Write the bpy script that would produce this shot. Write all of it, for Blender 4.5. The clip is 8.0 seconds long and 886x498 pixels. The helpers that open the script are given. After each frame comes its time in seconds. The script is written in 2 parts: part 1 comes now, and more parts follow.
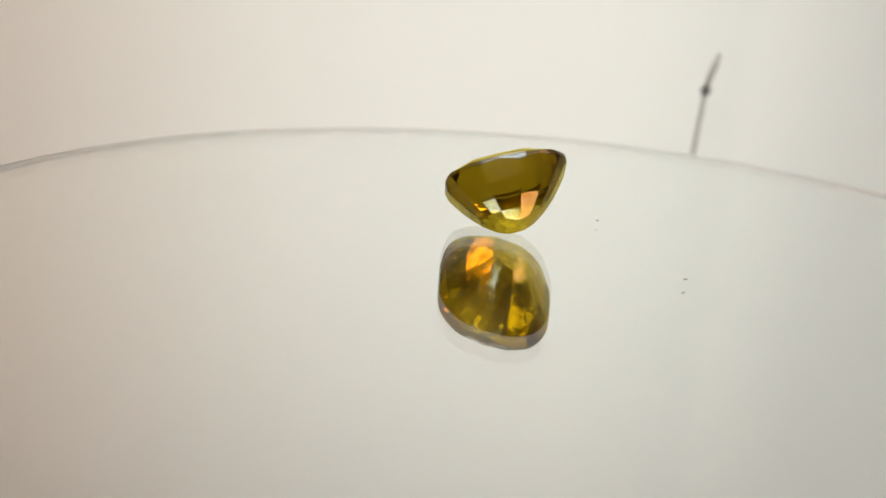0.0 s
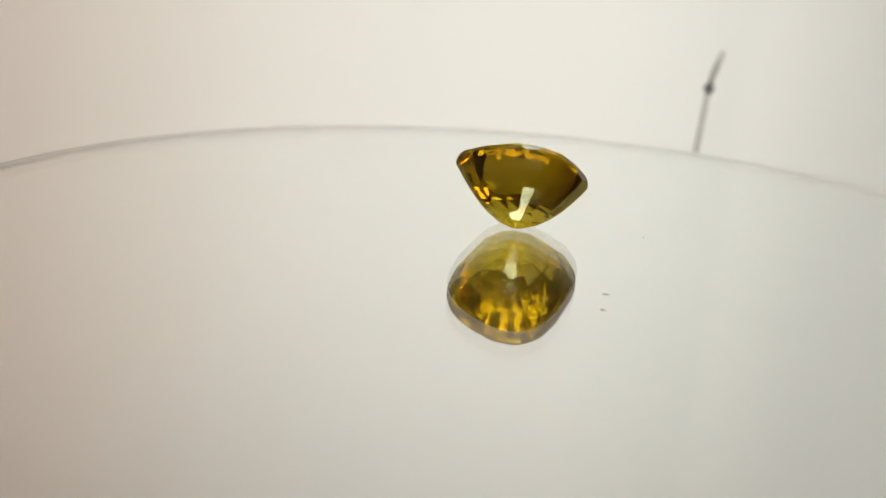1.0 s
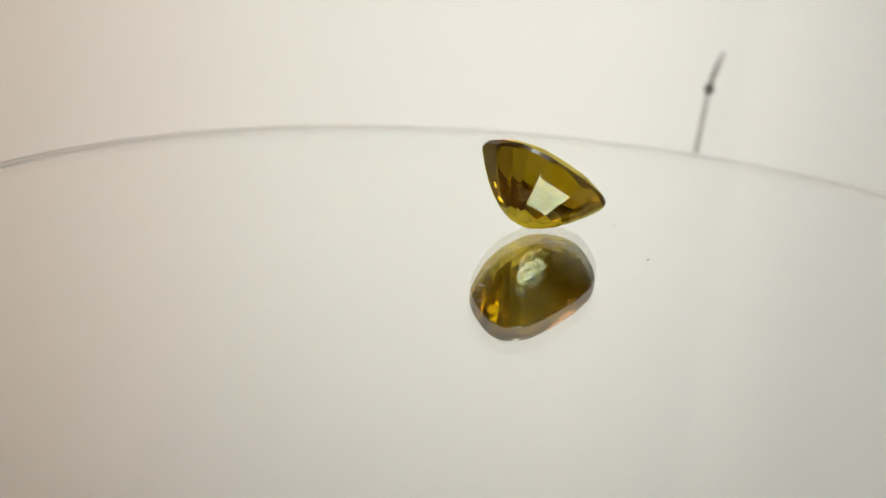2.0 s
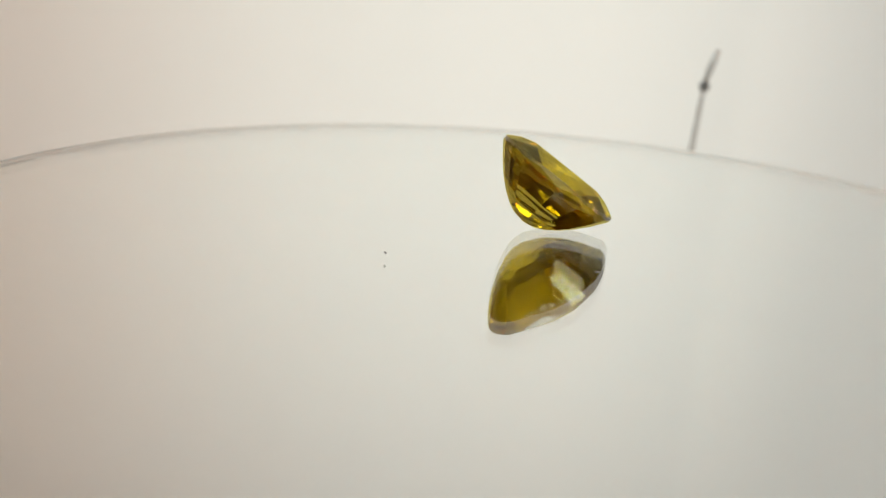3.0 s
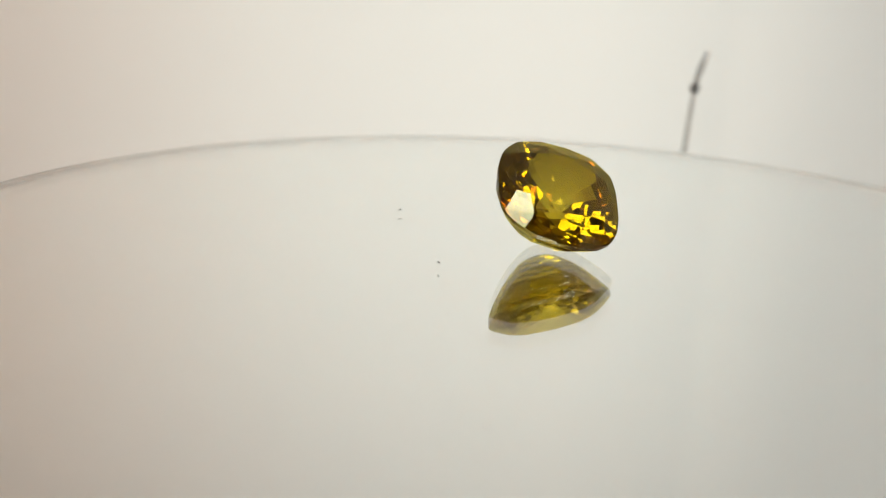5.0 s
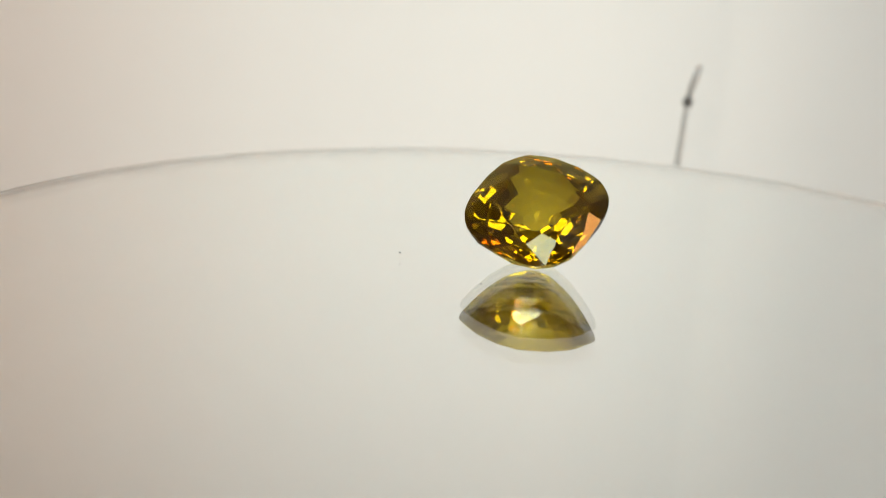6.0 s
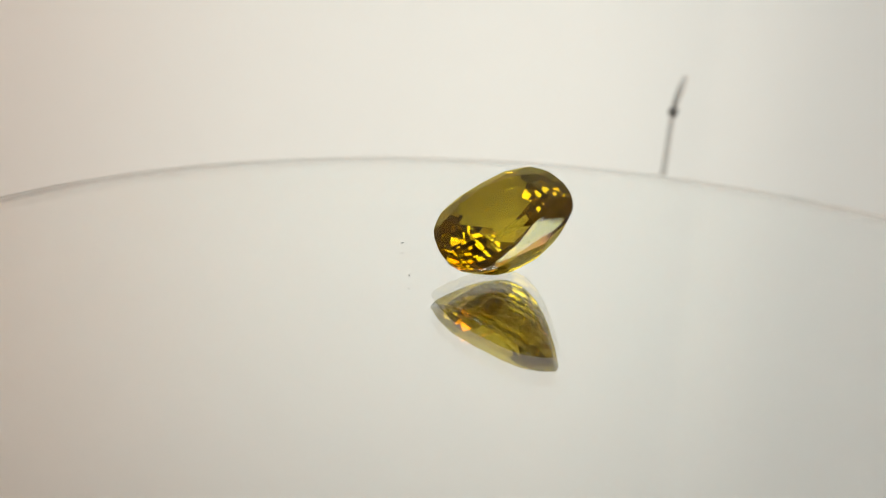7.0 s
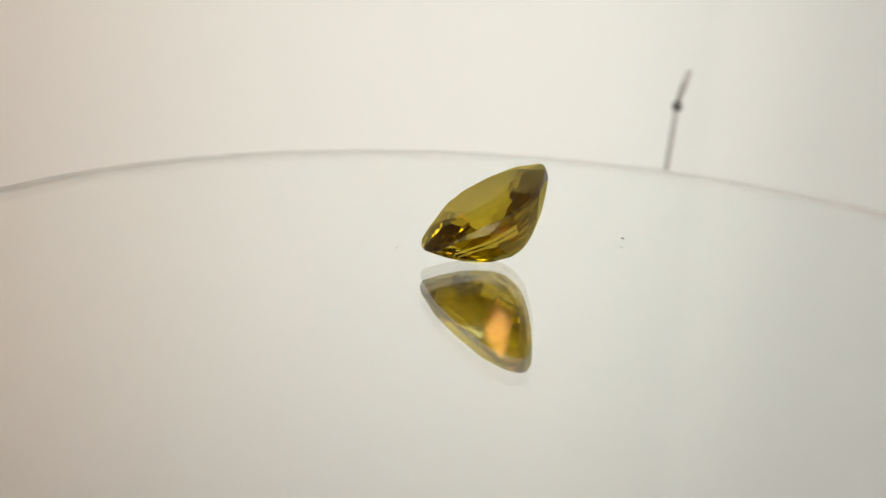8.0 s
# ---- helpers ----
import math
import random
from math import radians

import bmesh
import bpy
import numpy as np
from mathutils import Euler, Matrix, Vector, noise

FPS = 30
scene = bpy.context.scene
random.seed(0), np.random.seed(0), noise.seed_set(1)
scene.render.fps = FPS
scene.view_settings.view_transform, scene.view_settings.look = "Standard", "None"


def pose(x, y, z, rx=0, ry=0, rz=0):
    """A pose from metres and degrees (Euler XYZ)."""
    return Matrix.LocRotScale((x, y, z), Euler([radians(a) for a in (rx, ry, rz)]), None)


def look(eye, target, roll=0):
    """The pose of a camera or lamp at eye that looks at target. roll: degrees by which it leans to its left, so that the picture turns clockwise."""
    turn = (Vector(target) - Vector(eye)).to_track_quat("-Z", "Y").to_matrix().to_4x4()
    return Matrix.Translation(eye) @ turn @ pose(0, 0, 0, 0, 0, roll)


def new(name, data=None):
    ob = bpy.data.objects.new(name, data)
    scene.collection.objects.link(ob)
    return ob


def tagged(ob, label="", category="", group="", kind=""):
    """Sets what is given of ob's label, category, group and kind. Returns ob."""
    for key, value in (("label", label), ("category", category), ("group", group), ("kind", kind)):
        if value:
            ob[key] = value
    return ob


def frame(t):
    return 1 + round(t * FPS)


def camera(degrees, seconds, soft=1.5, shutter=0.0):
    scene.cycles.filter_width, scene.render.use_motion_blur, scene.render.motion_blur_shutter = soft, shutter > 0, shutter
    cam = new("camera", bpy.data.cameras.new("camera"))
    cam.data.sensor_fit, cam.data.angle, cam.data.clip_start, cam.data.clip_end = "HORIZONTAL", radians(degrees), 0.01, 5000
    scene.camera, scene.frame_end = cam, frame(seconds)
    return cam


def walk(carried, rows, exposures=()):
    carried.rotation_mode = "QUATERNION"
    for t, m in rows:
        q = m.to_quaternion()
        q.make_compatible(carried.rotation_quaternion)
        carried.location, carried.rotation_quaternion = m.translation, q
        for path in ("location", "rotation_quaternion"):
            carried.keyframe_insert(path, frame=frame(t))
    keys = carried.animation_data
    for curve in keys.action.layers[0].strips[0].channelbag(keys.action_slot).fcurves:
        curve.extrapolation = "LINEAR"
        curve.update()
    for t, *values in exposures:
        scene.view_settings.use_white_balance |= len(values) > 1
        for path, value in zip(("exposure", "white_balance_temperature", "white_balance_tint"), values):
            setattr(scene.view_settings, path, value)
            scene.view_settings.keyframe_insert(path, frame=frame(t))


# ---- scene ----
# A faceted gemstone turning on a small mirror turntable before a white sheet. Millimetre sizes, written in metres.
MM = 0.001
SPIN = -36.28            # degrees per second, clockwise from above
EYE = (0.0, -0.05759, 0.01684)


def facing(yaw, pitch, roll):
    """The camera's pose at EYE by heading, tilt and lean in degrees."""
    a, b = radians(yaw), radians(pitch)
    way = Vector((-math.sin(a) * math.cos(b), math.cos(a) * math.cos(b), math.sin(b)))
    return look(EYE, Vector(EYE) + way, roll)


cam = camera(56.3, 8.0, soft=0.9)
cam.data.dof.use_dof = True
cam.data.dof.focus_distance = 0.058
cam.data.dof.aperture_fstop = 40.0
walk(cam, [
    (0.0, facing(6.11, -17.60, 4.08)), (0.5, facing(6.20, -17.80, 4.07)), (1.0, facing(6.28, -17.77, 4.10)),
    (1.5, facing(6.33, -17.73, 4.22)), (3.0, facing(5.98, -17.87, 4.10)), (3.5, facing(5.94, -17.67, 3.65)),
    (4.0, facing(6.15, -17.64, 3.25)), (4.5, facing(6.02, -17.54, 2.60)), (6.0, facing(5.35, -16.34, 2.60)),
    (6.5, facing(4.72, -16.10, 3.05)), (7.0, facing(4.46, -15.66, 2.80)), (7.5, facing(4.67, -15.43, 2.60)),
    (8.0, facing(4.60, -16.13, 3.20))])

# ---- light ----
scene.view_settings.exposure = -0.46
scene.cycles.max_bounces = scene.cycles.transmission_bounces = scene.cycles.glossy_bounces = 28
world = bpy.data.worlds.new("world")
scene.world = world
world.use_nodes = True
world.node_tree.nodes["Background"].inputs[0].default_value = (0.75, 0.8, 0.9, 1)
world.node_tree.nodes["Background"].inputs[1].default_value = 0.3


def area_lamp(name, eye, target, wide, high, radiance, colour):
    data = bpy.data.lights.new(name, "AREA")
    data.shape, data.size, data.size_y = "RECTANGLE", wide, high
    data.energy, data.color = radiance * math.pi * wide * high, colour
    ob = new(name, data)
    ob.matrix_world = look(eye, target)
    return ob


# a cool light panel and a small light overhead, a warm lamp to one side; two unseen lamps, one white, one amber, are
# added behind the thin white sheet to brighten it
area_lamp("light_panel_glow", (0.03, -0.47, 0.497), (0.03, -0.47, 0.0), 0.34, 0.50, 9.8, (0.80, 0.925, 1.0))
area_lamp("ceiling_spot_glow", (-0.03, -0.10, 0.497), (-0.03, -0.10, 0.0), 0.11, 0.11, 15.0, (0.84, 0.92, 1.0))
area_lamp("warm_lamp_glow", (0.33, -0.12, 0.29), (0.0, 0.0, 0.0), 0.14, 0.15, 11.0, (1.0, 0.46, 0.22))
# added out of view: shines through the sheet, brightest at its middle
area_lamp("added_back_lamp_glow", (-0.01, 0.469, 0.030), (-0.01, 0.0, 0.030), 0.13, 0.13, 22.6, (0.91, 0.99, 0.93))
# also added unseen: tints the left end of the sheet warm
area_lamp("added_amber_lamp_glow", (-0.26, 0.50, 0.10), (-0.26, 0.0, 0.10), 0.13, 0.13, 8.5, (1.0, 0.41, 0.13))


# ---- materials ----
def material(name):
    m = bpy.data.materials.new(name)
    m.use_nodes = True
    return m, m.node_tree, m.node_tree.nodes["Principled BSDF"]


def matte(name, colour, rough=0.8, scale=40.0, vary=0.06, bump=0.0, stain=6.0):
    """Paint, paper or plastic: fine grain and broad stains on a base colour."""
    m, tree, bsdf = material(name)
    coord = tree.nodes.new("ShaderNodeTexCoord")
    fine, broad = tree.nodes.new("ShaderNodeTexNoise"), tree.nodes.new("ShaderNodeTexNoise")
    fine.inputs["Scale"].default_value, broad.inputs["Scale"].default_value = scale, stain
    fine.inputs["Detail"].default_value = 4.0
    for n in (fine, broad):
        tree.links.new(coord.outputs["Object"], n.inputs["Vector"])
    both = tree.nodes.new("ShaderNodeMath")
    both.operation = "ADD"
    tree.links.new(fine.outputs["Fac"], both.inputs[0])
    tree.links.new(broad.outputs["Fac"], both.inputs[1])
    ramp = tree.nodes.new("ShaderNodeMapRange")
    ramp.inputs["From Min"].default_value, ramp.inputs["From Max"].default_value = 0.6, 1.4
    ramp.inputs["To Min"].default_value, ramp.inputs["To Max"].default_value = 1.0 - vary, 1.0 + vary
    tree.links.new(both.outputs[0], ramp.inputs["Value"])
    mix = tree.nodes.new("ShaderNodeVectorMath")
    mix.operation = "SCALE"
    mix.inputs[0].default_value = colour
    tree.links.new(ramp.outputs[0], mix.inputs["Scale"])
    tree.links.new(mix.outputs[0], bsdf.inputs["Base Color"])
    bsdf.inputs["Roughness"].default_value = rough
    if bump:
        b = tree.nodes.new("ShaderNodeBump")
        b.inputs["Strength"].default_value, b.inputs["Distance"].default_value = bump, 0.0002
        tree.links.new(fine.outputs["Fac"], b.inputs["Height"])
        tree.links.new(b.outputs[0], bsdf.inputs["Normal"])
    return m


def clear(name, colour, ior, rough=0.0):
    m, tree, bsdf = material(name)
    bsdf.inputs["Base Color"].default_value = (*colour, 1)
    bsdf.inputs["Transmission Weight"].default_value = 1.0
    bsdf.inputs["IOR"].default_value = ior
    bsdf.inputs["Roughness"].default_value = rough
    return m


SHEET = matte("white_sheet", (0.80, 0.79, 0.77), 0.9, 60.0, 0.012, 0.0, 5.0)
_tree = SHEET.node_tree
_through, _mix = _tree.nodes.new("ShaderNodeBsdfTranslucent"), _tree.nodes.new("ShaderNodeMixShader")
_through.inputs[0].default_value = (0.84, 0.82, 0.79, 1)
_mix.inputs[0].default_value = 0.45
_tree.links.new(_tree.nodes["Principled BSDF"].outputs[0], _mix.inputs[1])
_tree.links.new(_through.outputs[0], _mix.inputs[2])
_tree.links.new(_mix.outputs[0], _tree.nodes["Material Output"].inputs["Surface"])
WALL = matte("room_paint", (0.55, 0.48, 0.40), 0.85, 20.0, 0.08, 0.0, 2.0)
TABLE = matte("table_paint", (0.62, 0.60, 0.56), 0.6, 60.0, 0.05, 0.05, 5.0)
PLASTIC = matte("white_plastic", (0.78, 0.78, 0.76), 0.4, 300.0, 0.02, 0.02, 30.0)
GRAPHITE = matte("grey_wire", (0.60, 0.60, 0.55), 0.5, 900.0, 0.15, 0.1, 200.0)
BEAD = matte("dark_bead", (0.20, 0.195, 0.18), 0.4, 900.0, 0.15, 0.1, 200.0)
DUST = matte("grey_dust", (0.28, 0.27, 0.27), 0.9, 4000.0, 0.3, 0.0, 900.0)
GLASS = clear("mirror_glass", (0.985, 0.995, 0.99), 1.52)
EDGE = matte("ground_glass_edge", (0.92, 0.94, 0.92), 0.7, 900.0, 0.05, 0.0, 120.0)
_tree = EDGE.node_tree
_through, _mix = _tree.nodes.new("ShaderNodeBsdfTranslucent"), _tree.nodes.new("ShaderNodeMixShader")
_through.inputs[0].default_value = (0.96, 0.98, 0.96, 1)
_mix.inputs[0].default_value = 0.92
_tree.links.new(_tree.nodes["Principled BSDF"].outputs[0], _mix.inputs[1])
_tree.links.new(_through.outputs[0], _mix.inputs[2])
_tree.links.new(_mix.outputs[0], _tree.nodes["Material Output"].inputs["Surface"])
GEM, _tree, _old = material("olive_gem")          # body colour deepens with every pass through a facet
_tree.nodes.remove(_old)
_body, _polish, _mix = (_tree.nodes.new(k) for k in ("ShaderNodeBsdfGlass", "ShaderNodeBsdfGlossy", "ShaderNodeMixShader"))
_body.inputs["Color"].default_value, _body.inputs["Roughness"].default_value, _body.inputs["IOR"].default_value = (0.735, 0.632, 0.155, 1), 0.0, 1.75
_polish.inputs["Color"].default_value, _polish.inputs["Roughness"].default_value = (0.95, 0.97, 1.0, 1), 0.0
_mix.inputs[0].default_value = 0.035
_tree.links.new(_body.outputs[0], _mix.inputs[1])
_tree.links.new(_polish.outputs[0], _mix.inputs[2])
_tree.links.new(_mix.outputs[0], _tree.nodes["Material Output"].inputs["Surface"])
GIRDLE = clear("girdle_frosted", (0.40, 0.33, 0.10), 1.75, 0.25)
SILVER, _t, _b = material("silvered_back")
_b.inputs["Base Color"].default_value = (0.95, 0.965, 0.965, 1)
_b.inputs["Metallic"].default_value, _b.inputs["Roughness"].default_value = 1.0, 0.0


# ---- building helpers ----
def mesh_of(bm, name, mat, smooth=False):
    data = bpy.data.meshes.new(name)
    bmesh.ops.recalc_face_normals(bm, faces=bm.faces)
    for f in bm.faces:
        f.smooth = smooth
    bm.to_mesh(data)
    bm.free()
    data.materials.append(mat)
    return data


def part(name, bm, mat, parent, label="", smooth=False):
    ob = new(name, mesh_of(bm, name, mat, smooth))
    ob.parent = parent
    return tagged(ob, label)


def block(x0, x1, y0, y1, z0, z1, bevel=0.0):
    bm = bmesh.new()
    bmesh.ops.create_cube(bm, size=1.0, matrix=Matrix.LocRotScale(
        ((x0 + x1) / 2, (y0 + y1) / 2, (z0 + z1) / 2), None, (x1 - x0, y1 - y0, z1 - z0)))
    if bevel:
        bmesh.ops.bevel(bm, geom=bm.edges[:], offset=bevel, segments=2, profile=0.5, affect="EDGES")
    return bm


def lathe(profile, steps=128, closed=False):
    """A turned solid about z from (radius, height) pairs."""
    bm = bmesh.new()
    rings = []
    for r, z in profile:
        if r < 1e-9:
            rings.append([bm.verts.new((0, 0, z))])
        else:
            rings.append([bm.verts.new((r * math.cos(2 * math.pi * i / steps), r * math.sin(2 * math.pi * i / steps), z))
                          for i in range(steps)])
    pairs = list(zip(rings, rings[1:])) + ([(rings[-1], rings[0])] if closed else [])
    for a, b in pairs:
        for i in range(steps):
            j = (i + 1) % steps
            if len(a) == 1 and len(b) > 1:
                bm.faces.new((a[0], b[i], b[j]))
            elif len(b) == 1 and len(a) > 1:
                bm.faces.new((a[i], b[0], a[j]))
            elif len(a) > 1:
                bm.faces.new((a[i], b[i], b[j], a[j]))
    return bm


def tube(points, radii, sides=16):
    """A round rod along points, closed at both ends."""
    bm = bmesh.new()
    rings = []
    for k, (p, r) in enumerate(zip(points, radii)):
        a, b = points[max(k - 1, 0)], points[min(k + 1, len(points) - 1)]
        turn = (Vector(b) - Vector(a)).to_track_quat("Z", "X")
        rings.append([bm.verts.new(Vector(p) + turn @ Vector((r * math.cos(2 * math.pi * i / sides), r * math.sin(2 * math.pi * i / sides), 0)))
                      for i in range(sides)])
    for a, b in zip(rings, rings[1:]):
        for i in range(sides):
            bm.faces.new((a[i], a[(i + 1) % sides], b[(i + 1) % sides], b[i]))
    bm.faces.new(rings[0][::-1])
    bm.faces.new(rings[-1])
    return bm


# ---- the place ----
TABLE_Z = -0.075


def setting(name, bm, mat, label, category):
    ob = new(name, mesh_of(bm, name, mat))
    return tagged(ob, label, category, kind="structure")


def room():
    setting("floor", block(-1.0, 1.0, -0.9, 0.9, -0.80, -0.75), WALL, "brown floor under the table", "floor")
    setting("ceiling", block(-1.0, 1.0, -0.9, 0.9, 1.2, 1.25), WALL, "dim beige painted ceiling", "ceiling")
    setting("wall_back", block(-1.0, 1.0, 0.9, 0.95, -0.75, 1.2), WALL, "dim beige painted wall", "wall")
    setting("wall_left", block(-1.05, -1.0, -0.9, 0.95, -0.75, 1.2), WALL, "dim beige painted wall", "wall")
    setting("wall_right", block(1.0, 1.05, -0.9, 0.95, -0.75, 1.2), WALL, "dim beige painted wall", "wall")
    setting("wall_front", block(-1.0, 1.0, -0.95, -0.90, -0.75, 1.2), WALL, "dim beige painted wall", "wall")
    # unseen blocker, added to keep panel light off the sheet's left side
    setting("added_shade_wall", block(-1.0, -0.11, -0.17, -0.14, TABLE_Z, 1.2), WALL, "plain beige wall out of view, added to shade the left of the sheet", "wall")


def lights():
    """The housings of the lamps; the two behind the sheet are unseen additions."""
    panel = tagged(new("light_panel"), "flat white overhead light panel, switched on", "light panel")
    part("housing", block(-0.155, 0.215, -0.735, -0.205, 0.500, 0.525, 0.004), PLASTIC, panel)
    part("hanger", block(0.02, 0.04, -0.48, -0.46, 0.525, 1.2), PLASTIC, panel)
    spot = tagged(new("ceiling_spot"), "small square white light hanging overhead, switched on", "light panel")
    part("housing", block(-0.095, 0.035, -0.165, -0.035, 0.500, 0.52, 0.004), PLASTIC, spot)
    part("hanger", block(-0.04, -0.02, -0.11, -0.09, 0.52, 1.2), PLASTIC, spot)
    back = tagged(new("added_back_lamp"), "unseen square white lamp, added behind the thin sheet to brighten its middle", "lamp")
    part("housing", block(-0.09, 0.07, 0.474, 0.509, -0.05, 0.11, 0.004), PLASTIC, back)
    part("pole", tube([(-0.01, 0.49, -0.7495), (-0.01, 0.49, -0.051)], [0.008, 0.008]), PLASTIC, back, smooth=True)
    amber = tagged(new("added_amber_lamp"), "unseen square amber lamp, added behind the thin sheet to warm its left", "lamp")
    part("housing", block(-0.34, -0.18, 0.505, 0.54, 0.02, 0.18, 0.004), PLASTIC, amber)
    part("pole", tube([(-0.26, 0.52, -0.7495), (-0.26, 0.52, 0.019)], [0.008, 0.008]), PLASTIC, amber, smooth=True)
    lamp = tagged(new("warm_lamp"), "square warm lamp on a white stand beside the table", "lamp")
    m = look((0.33, -0.12, 0.29), (0, 0, 0)) @ pose(0, 0, 0.018)
    bm = block(-0.11, 0.11, -0.115, 0.115, -0.015, 0.015, 0.004)
    bm.transform(m)
    part("housing", bm, PLASTIC, lamp)
    part("pole", tube([(0.352, -0.128, -0.7495), (0.352, -0.128, 0.30)], [0.008, 0.008]), PLASTIC, lamp, smooth=True)


def sheet():
    """The white sheet behind the turntable: a broad flat back with a soft fold, bent forward overhead; the unseen
    overhead part is added to lighten the stone.
    """
    line = [(-0.62, 0.05), (-0.58, 0.12)]
    for i in range(7):                       # rounded corner far to one side
        a = radians(150 - 60 * i / 6)
        line.append((-0.50 + 0.08 * math.cos(a), 0.14 + 0.08 * math.sin(a)))
    for i in range(14):
        line.append((-0.48 + 0.535 * (i + 1) / 14, 0.22 - 0.002 * math.sin(i * 1.3)))
    for i in range(9):                       # the fold
        a = (i + 1) / 9
        line.append((0.055 + 0.045 * a, 0.22 - 0.008 * a * a))
    for i in range(8):
        a = (i + 1) / 8
        line.append((0.100 + 0.30 * a, 0.212 - 0.107 * a + 0.02 * a * a))
    bm = bmesh.new()
    rows = []
    for z, forward in ((TABLE_Z + 0.001, 0), (0.0, 0), (0.06, 0.001), (0.12, 0.004), (0.18, 0.011), (0.24, 0.024), (0.30, 0.045),
                       (0.35, 0.075), (0.39, 0.12), (0.42, 0.18), (0.44, 0.24)):
        rows.append([bm.verts.new((x, y - forward, z)) for x, y in line])
    for a, b in zip(rows, rows[1:]):
        for i in range(len(line) - 1):
            bm.faces.new((a[i], a[i + 1], b[i + 1], b[i]))
    bmesh.ops.recalc_face_normals(bm, faces=bm.faces)
    ob = new("backdrop", mesh_of(bm, "backdrop", SHEET, True))
    tagged(ob, "plain white sheet with one soft fold, standing behind the turntable", "backdrop", kind="structure")


def table():
    ob = tagged(new("table"), "pale painted table under the turntable", "table")
    part("tabletop", block(-0.66, 0.30, -0.75, 0.35, TABLE_Z - 0.025, TABLE_Z, 0.003), TABLE, ob)
    for x in (-0.62, 0.27):
        for y in (-0.70, 0.30):
            part("leg", block(x - 0.02, x + 0.02, y - 0.02, y + 0.02, -0.75, TABLE_Z - 0.025, 0.002), TABLE, ob)


DISC, GLASS_T = 44.9 * MM, 1.5 * MM


def turntable():
    """The base stands still; the mirror platter on it turns."""
    base = tagged(new("turntable_base"), "round white plastic turntable base on the table", "turntable base")
    part("housing", lathe([(0, TABLE_Z), (0.040, TABLE_Z), (0.042, TABLE_Z + 0.002), (0.042, -0.014), (0.0405, -0.0125), (0, -0.0125)]), PLASTIC, base, smooth=False)
    part("spindle", lathe([(0, -0.0124), (0.008, -0.0124), (0.008, -0.0096), (0, -0.0096)], 48), GRAPHITE, base)
    disc = tagged(new("mirror_turntable"), "round glass mirror platter, turning, with a faint double reflection", "turntable")
    z = -GLASS_T
    part("platter", lathe([(0, -0.0095), (DISC - 0.002, -0.0095), (DISC - 0.001, -0.0085), (DISC - 0.001, z - 0.0004), (0, z - 0.0004)]), PLASTIC, disc)
    part("silvering", lathe([(0, z - 0.0002), (DISC - 0.00002, z - 0.0002), (DISC - 0.00002, z - 0.00003), (0, z - 0.00003)], 192), SILVER, disc, "silver mirror layer")
    plate = part("glass", lathe([(0, z), (DISC, z), (DISC, 0), (0, 0)], 192), GLASS, disc, "clear glass plate")
    plate.data.materials.append(EDGE)
    for f in plate.data.polygons:
        f.material_index = int(abs(f.normal.z) < 0.5)
    return disc


# ---- the gemstone ----
R0, C2, S2, C3, S3, C4, S4 = 4.793, -0.172, 0.138, -0.005, 0.057, 0.056, 0.222
CROWN, PAVILION, BELLY, TABLE_SHARE, SHOULDER, KITE_TURN = 0.95, 4.085, 1.842, 0.61, 0.80, 0.29


def outline(a):
    """The girdle's radius at the angle a: a rounded cushion, a little uneven."""
    return (R0 + C2 * math.cos(2 * a) + S2 * math.sin(2 * a) + C3 * math.cos(3 * a) + S3 * math.sin(3 * a)
            + C4 * math.cos(4 * a) + S4 * math.sin(4 * a))


def reach(a):
    """How far the girdle goes out in the direction a."""
    return max(outline(b) * math.cos(b - a) for b in (2 * math.pi * i / 360 for i in range(360)))


def cut(faces, point, normal):
    """Grinds a plane onto a convex solid, given as a list of faces, each a list of corners in order."""
    n = Vector(normal).normalized()
    d = n.dot(Vector(point))
    kept, rim = [], []
    for face in faces:
        side = [n.dot(p) - d for p in face]
        if max(side) < 1e-5:
            kept.append(face)
            continue
        out = []
        for k, p in enumerate(face):
            q, a, b = face[(k + 1) % len(face)], side[k], side[(k + 1) % len(face)]
            if a <= 0:
                out.append(p)
            if (a < 0 < b) or (b < 0 < a):
                out.append(p.lerp(q, a / (a - b)))
                rim.append(out[-1])
            elif a == 0:
                rim.append(p)
        if len(out) > 2:
            kept.append(out)
    corners = []
    for p in rim:
        if all((p - c).length > 1e-4 for c in corners):
            corners.append(p)
    if len(corners) > 2:
        mid = sum(corners, Vector()) / len(corners)
        u = (corners[0] - mid).normalized()
        w = n.cross(u)
        kept.append(sorted(corners, key=lambda p: math.atan2((p - mid).dot(w), (p - mid).dot(u))))
    faces[:] = kept


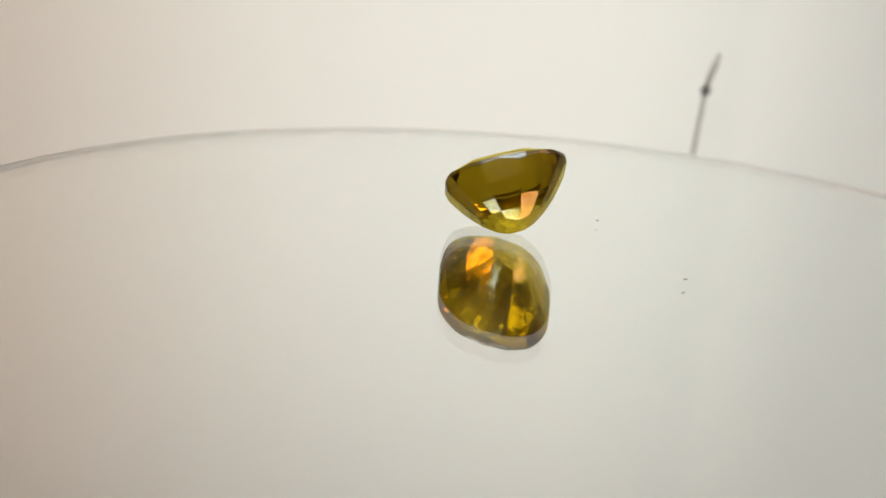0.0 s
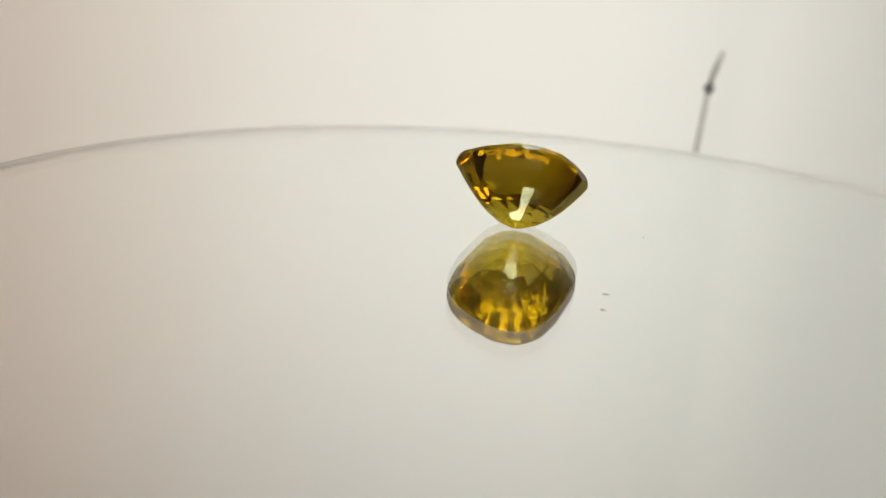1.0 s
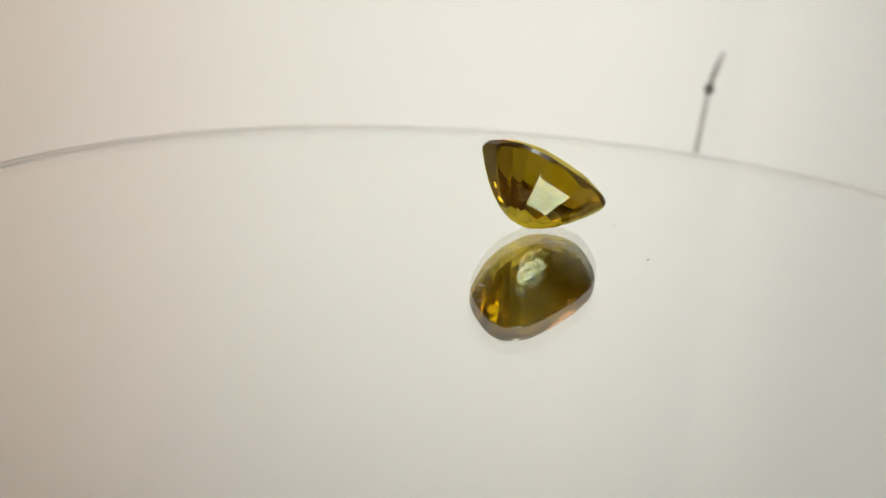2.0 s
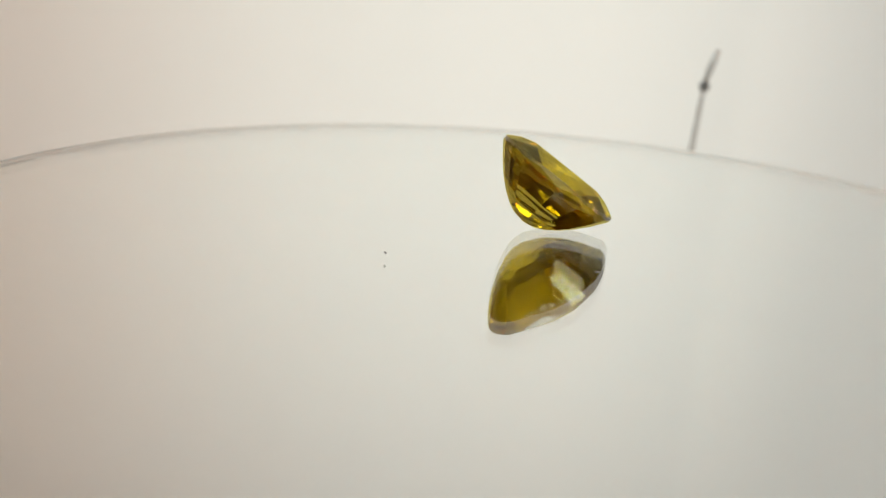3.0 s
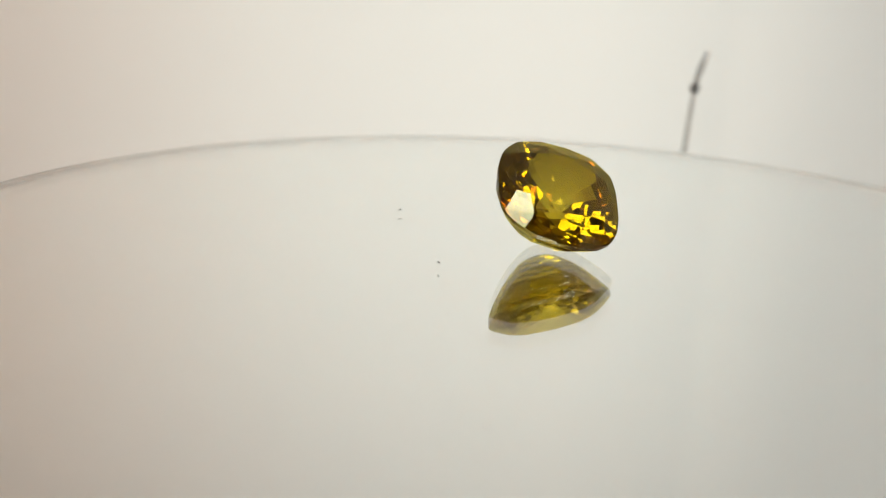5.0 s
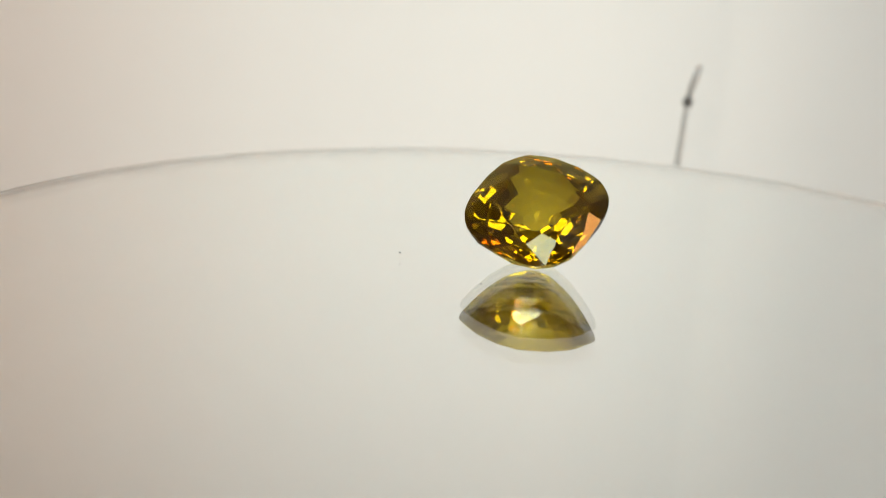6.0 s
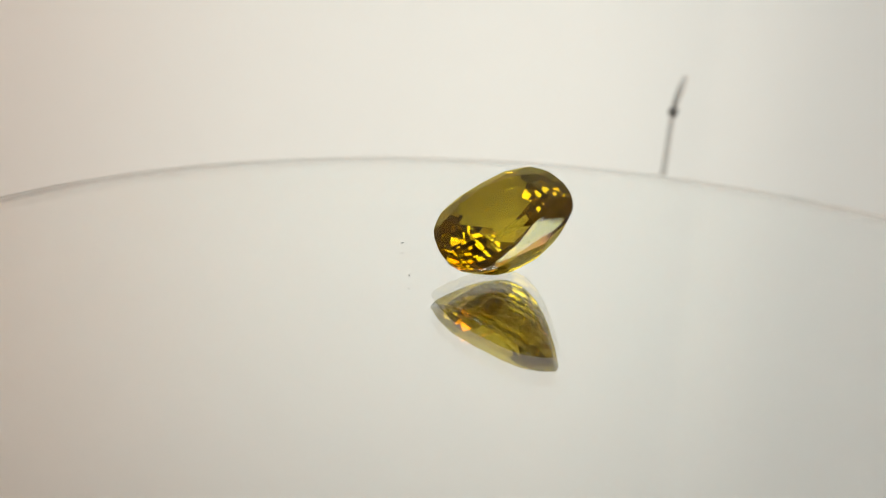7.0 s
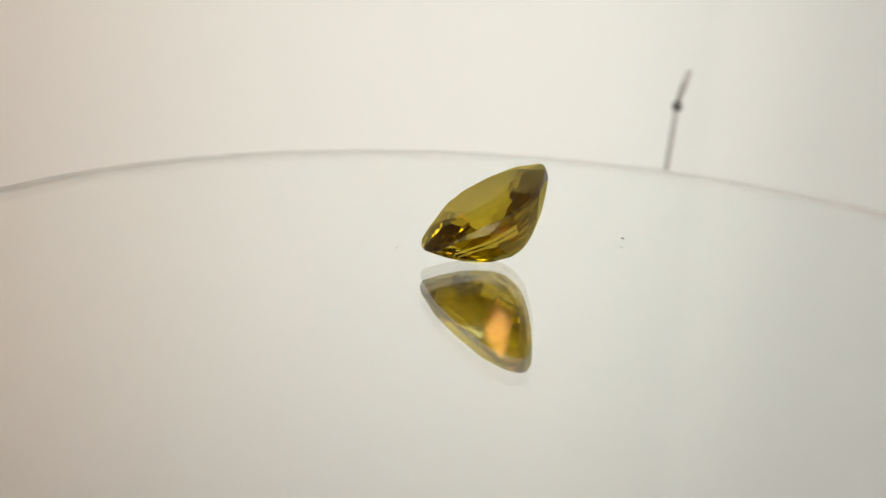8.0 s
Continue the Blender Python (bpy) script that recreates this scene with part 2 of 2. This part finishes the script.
def gem_solid():
    """Cut like the real stone, plane by plane: girdle, brilliant crown, stepped pavilion with a pointed culet."""
    c = [Vector((x, y, z)) for z in (-8, 8) for y in (-8, 8) for x in (-8, 8)]
    solid = [[c[0], c[2], c[3], c[1]], [c[4], c[5], c[7], c[6]], [c[0], c[1], c[5], c[4]],
             [c[2], c[6], c[7], c[3]], [c[0], c[4], c[6], c[2]], [c[1], c[3], c[7], c[5]]]
    turn = 2 * math.pi
    half = 0.14
    for i in range(32):
        a = turn * i / 32
        cut(solid, (reach(a) * math.cos(a), reach(a) * math.sin(a), 0), (math.cos(a), math.sin(a), 0))
    cut(solid, (0, 0, CROWN), (0, 0, 1))

    def at(a, share, z):
        r = share * outline(a)
        return Vector((r * math.cos(a), r * math.sin(a), z))

    def facet(p, q, r):
        """A crown facet through three points."""
        n = (q - p).cross(r - p)
        cut(solid, p, n if n.z > 0 else -n)

    rise = CROWN - half
    kite = [turn * (i + KITE_TURN) / 8 for i in range(8)]
    for a, b in zip(kite, kite[1:] + [kite[0] + turn]):
        m = (a + b) / 2
        slope = math.atan2(rise, (1 - TABLE_SHARE) * reach(a))
        cut(solid, at(a, reach(a) / outline(a), half), (math.sin(slope) * math.cos(a), math.sin(slope) * math.sin(a), math.cos(slope)))
        side = at(m, SHOULDER, half + rise * (1 - SHOULDER * math.cos(turn / 16)) / (1 - TABLE_SHARE))
        facet(at(a, TABLE_SHARE, CROWN), at(b, TABLE_SHARE, CROWN), side)      # star
        for end in (a, b):
            facet(at(end, 1.0, half), at(m, 1.0, half), side)                   # upper girdle

    # tiers below the girdle, each between two shares of the radius: how many facets, and their offset
    def depth(share):
        return half + (PAVILION - half) * (1 - share ** BELLY)

    for outer, inner, count, shift in ((1.0, 0.83, 16, 0.66), (0.83, 0.66, 16, 0.66), (0.66, 0.50, 16, 0.66), (0.50, 0.36, 16, 0.66),
                                       (0.36, 0.18, 8, 0.08), (0.18, 0.0, 8, 0.08)):
        for i in range(count):
            a = turn * (i + shift) / count
            h = reach(a)
            slope = math.atan2(depth(inner) - depth(outer), (outer - inner) * h)
            cut(solid, (inner * h * math.cos(a), inner * h * math.sin(a), -depth(inner)),
                (math.sin(slope) * math.cos(a), math.sin(slope) * math.sin(a), -math.cos(slope)))
    bm = bmesh.new()
    for face in solid:
        bm.faces.new([bm.verts.new(p) for p in face])
    bmesh.ops.remove_doubles(bm, verts=bm.verts[:], dist=2e-3)
    bmesh.ops.dissolve_degenerate(bm, edges=bm.edges[:], dist=1e-3)
    return bm


def gemstone():
    stone = tagged(new("gemstone"), "faceted olive-yellow cushion-cut gemstone tilted on its pavilion on the mirror", "gemstone")
    whole = gem_solid()
    bmesh.ops.recalc_face_normals(whole, faces=whole.faces)
    tilt = pose(2.45, 0.34, 0, 0, 0, 67.74) @ pose(0, 0, 0, 34.48)
    low = min((tilt @ v.co).z for v in whole.verts)
    m = Matrix.Diagonal((MM, MM, MM, 1)) @ Matrix.Translation((0, 0, 0.004 - low)) @ tilt
    for name, keep, mat, label in (("table_facet", lambda n: n.z > 0.999, GEM, "large flat polished top facet"),
                                   ("crown", lambda n: 0.1 < n.z <= 0.999, GEM, "bright faceted crown"),
                                   ("girdle", lambda n: abs(n.z) <= 0.1, GIRDLE, "thin greyish girdle"),
                                   ("pavilion", lambda n: n.z < -0.1, GEM, "deep stepped pavilion with a pointed culet")):
        bm = whole.copy()
        bmesh.ops.delete(bm, geom=[f for f in bm.faces if not keep(f.normal)], context="FACES")
        bm.transform(m)
        data = bpy.data.meshes.new(name)
        bm.to_mesh(data)
        bm.free()
        data.materials.append(mat)
        ob = new(name, data)
        ob.parent = stone
        tagged(ob, label)
    whole.free()
    return stone


def dust():
    """Specks on the glass: radius and bearing in the platter's own space, and length in millimetres."""
    made = []
    rng = random.Random(5)
    for r, a, size in ((11.8, 184.5, 0.42), (8.5, 267.0, 0.34), (8.0, 327.0, 0.25), (27.6, 304.3, 0.24)):
        bm = bmesh.new()
        bmesh.ops.create_icosphere(bm, subdivisions=2, radius=0.5)
        for v in bm.verts:
            v.co *= 1 + rng.uniform(-0.3, 0.3)
        x, y = r * math.cos(radians(a)) * MM, r * math.sin(radians(a)) * MM
        bm.transform(pose(x, y, 0.00006, 0, 0, a + rng.uniform(40, 130)) @ Matrix.Diagonal((size * MM, size * MM * 0.4, 0.00005, 1)))
        low = min(v.co.z for v in bm.verts)
        bm.transform(Matrix.Translation((0, 0, 0.000004 - low)))
        ob = new("dust_speck", mesh_of(bm, "dust_speck", DUST))
        made.append(tagged(ob, "tiny grey dust speck on the mirror glass", "dust speck", "dust on the mirror"))
    return made


def stalk():
    """A thin wire that stands behind the platter, with a small bead below its bent tip."""
    ob = tagged(new("wire_stalk"), "thin grey wire stalk with a dark bead and bent tip", "wire")
    y = 0.1066
    lower = [Vector((27.6, 0, -75)), Vector((29.0, 0, -32)), Vector((29.86, 0, -11.2)), Vector((30.15, 0, -3)), Vector((30.32, 0, 1.0))]
    part("stem", tube([(p.x * MM, y, p.z * MM) for p in lower], [0.0005] * 5), GRAPHITE, ob, smooth=True)
    part("bead", tube([(0.03030, y, 0.0004), (0.03032, y, 0.0008), (0.03035, y, 0.00135), (0.03042, y, 0.0019), (0.03046, y, 0.0023)],
                      [0.0005, 0.0009, 0.00105, 0.0009, 0.0005]), BEAD, ob, "dark bead", smooth=True)
    part("tip", tube([(0.03046, y, 0.0023), (0.0307, y, 0.0038), (0.0313, y, 0.0060), (0.0319, y, 0.0082)],
                     [0.0005, 0.00062, 0.00068, 0.0005]), GRAPHITE, ob, smooth=True)
    part("foot", lathe([(0, 0), (0.006, 0), (0.006, 0.001), (0.001, 0.0016), (0, 0.0016)], 32), GRAPHITE, ob).matrix_basis = pose(0.0276, y, TABLE_Z)


room()
lights()
sheet()
table()
PLATTER = turntable()
STONE = gemstone()
SPECKS = dust()
stalk()


def motions():
    rows = [(t / 4, pose(0, 0, 0, 0, 0, SPIN * (t / 4 - 4))) for t in range(33)]
    for thing in (PLATTER, STONE, *SPECKS):
        walk(thing, rows)


motions()
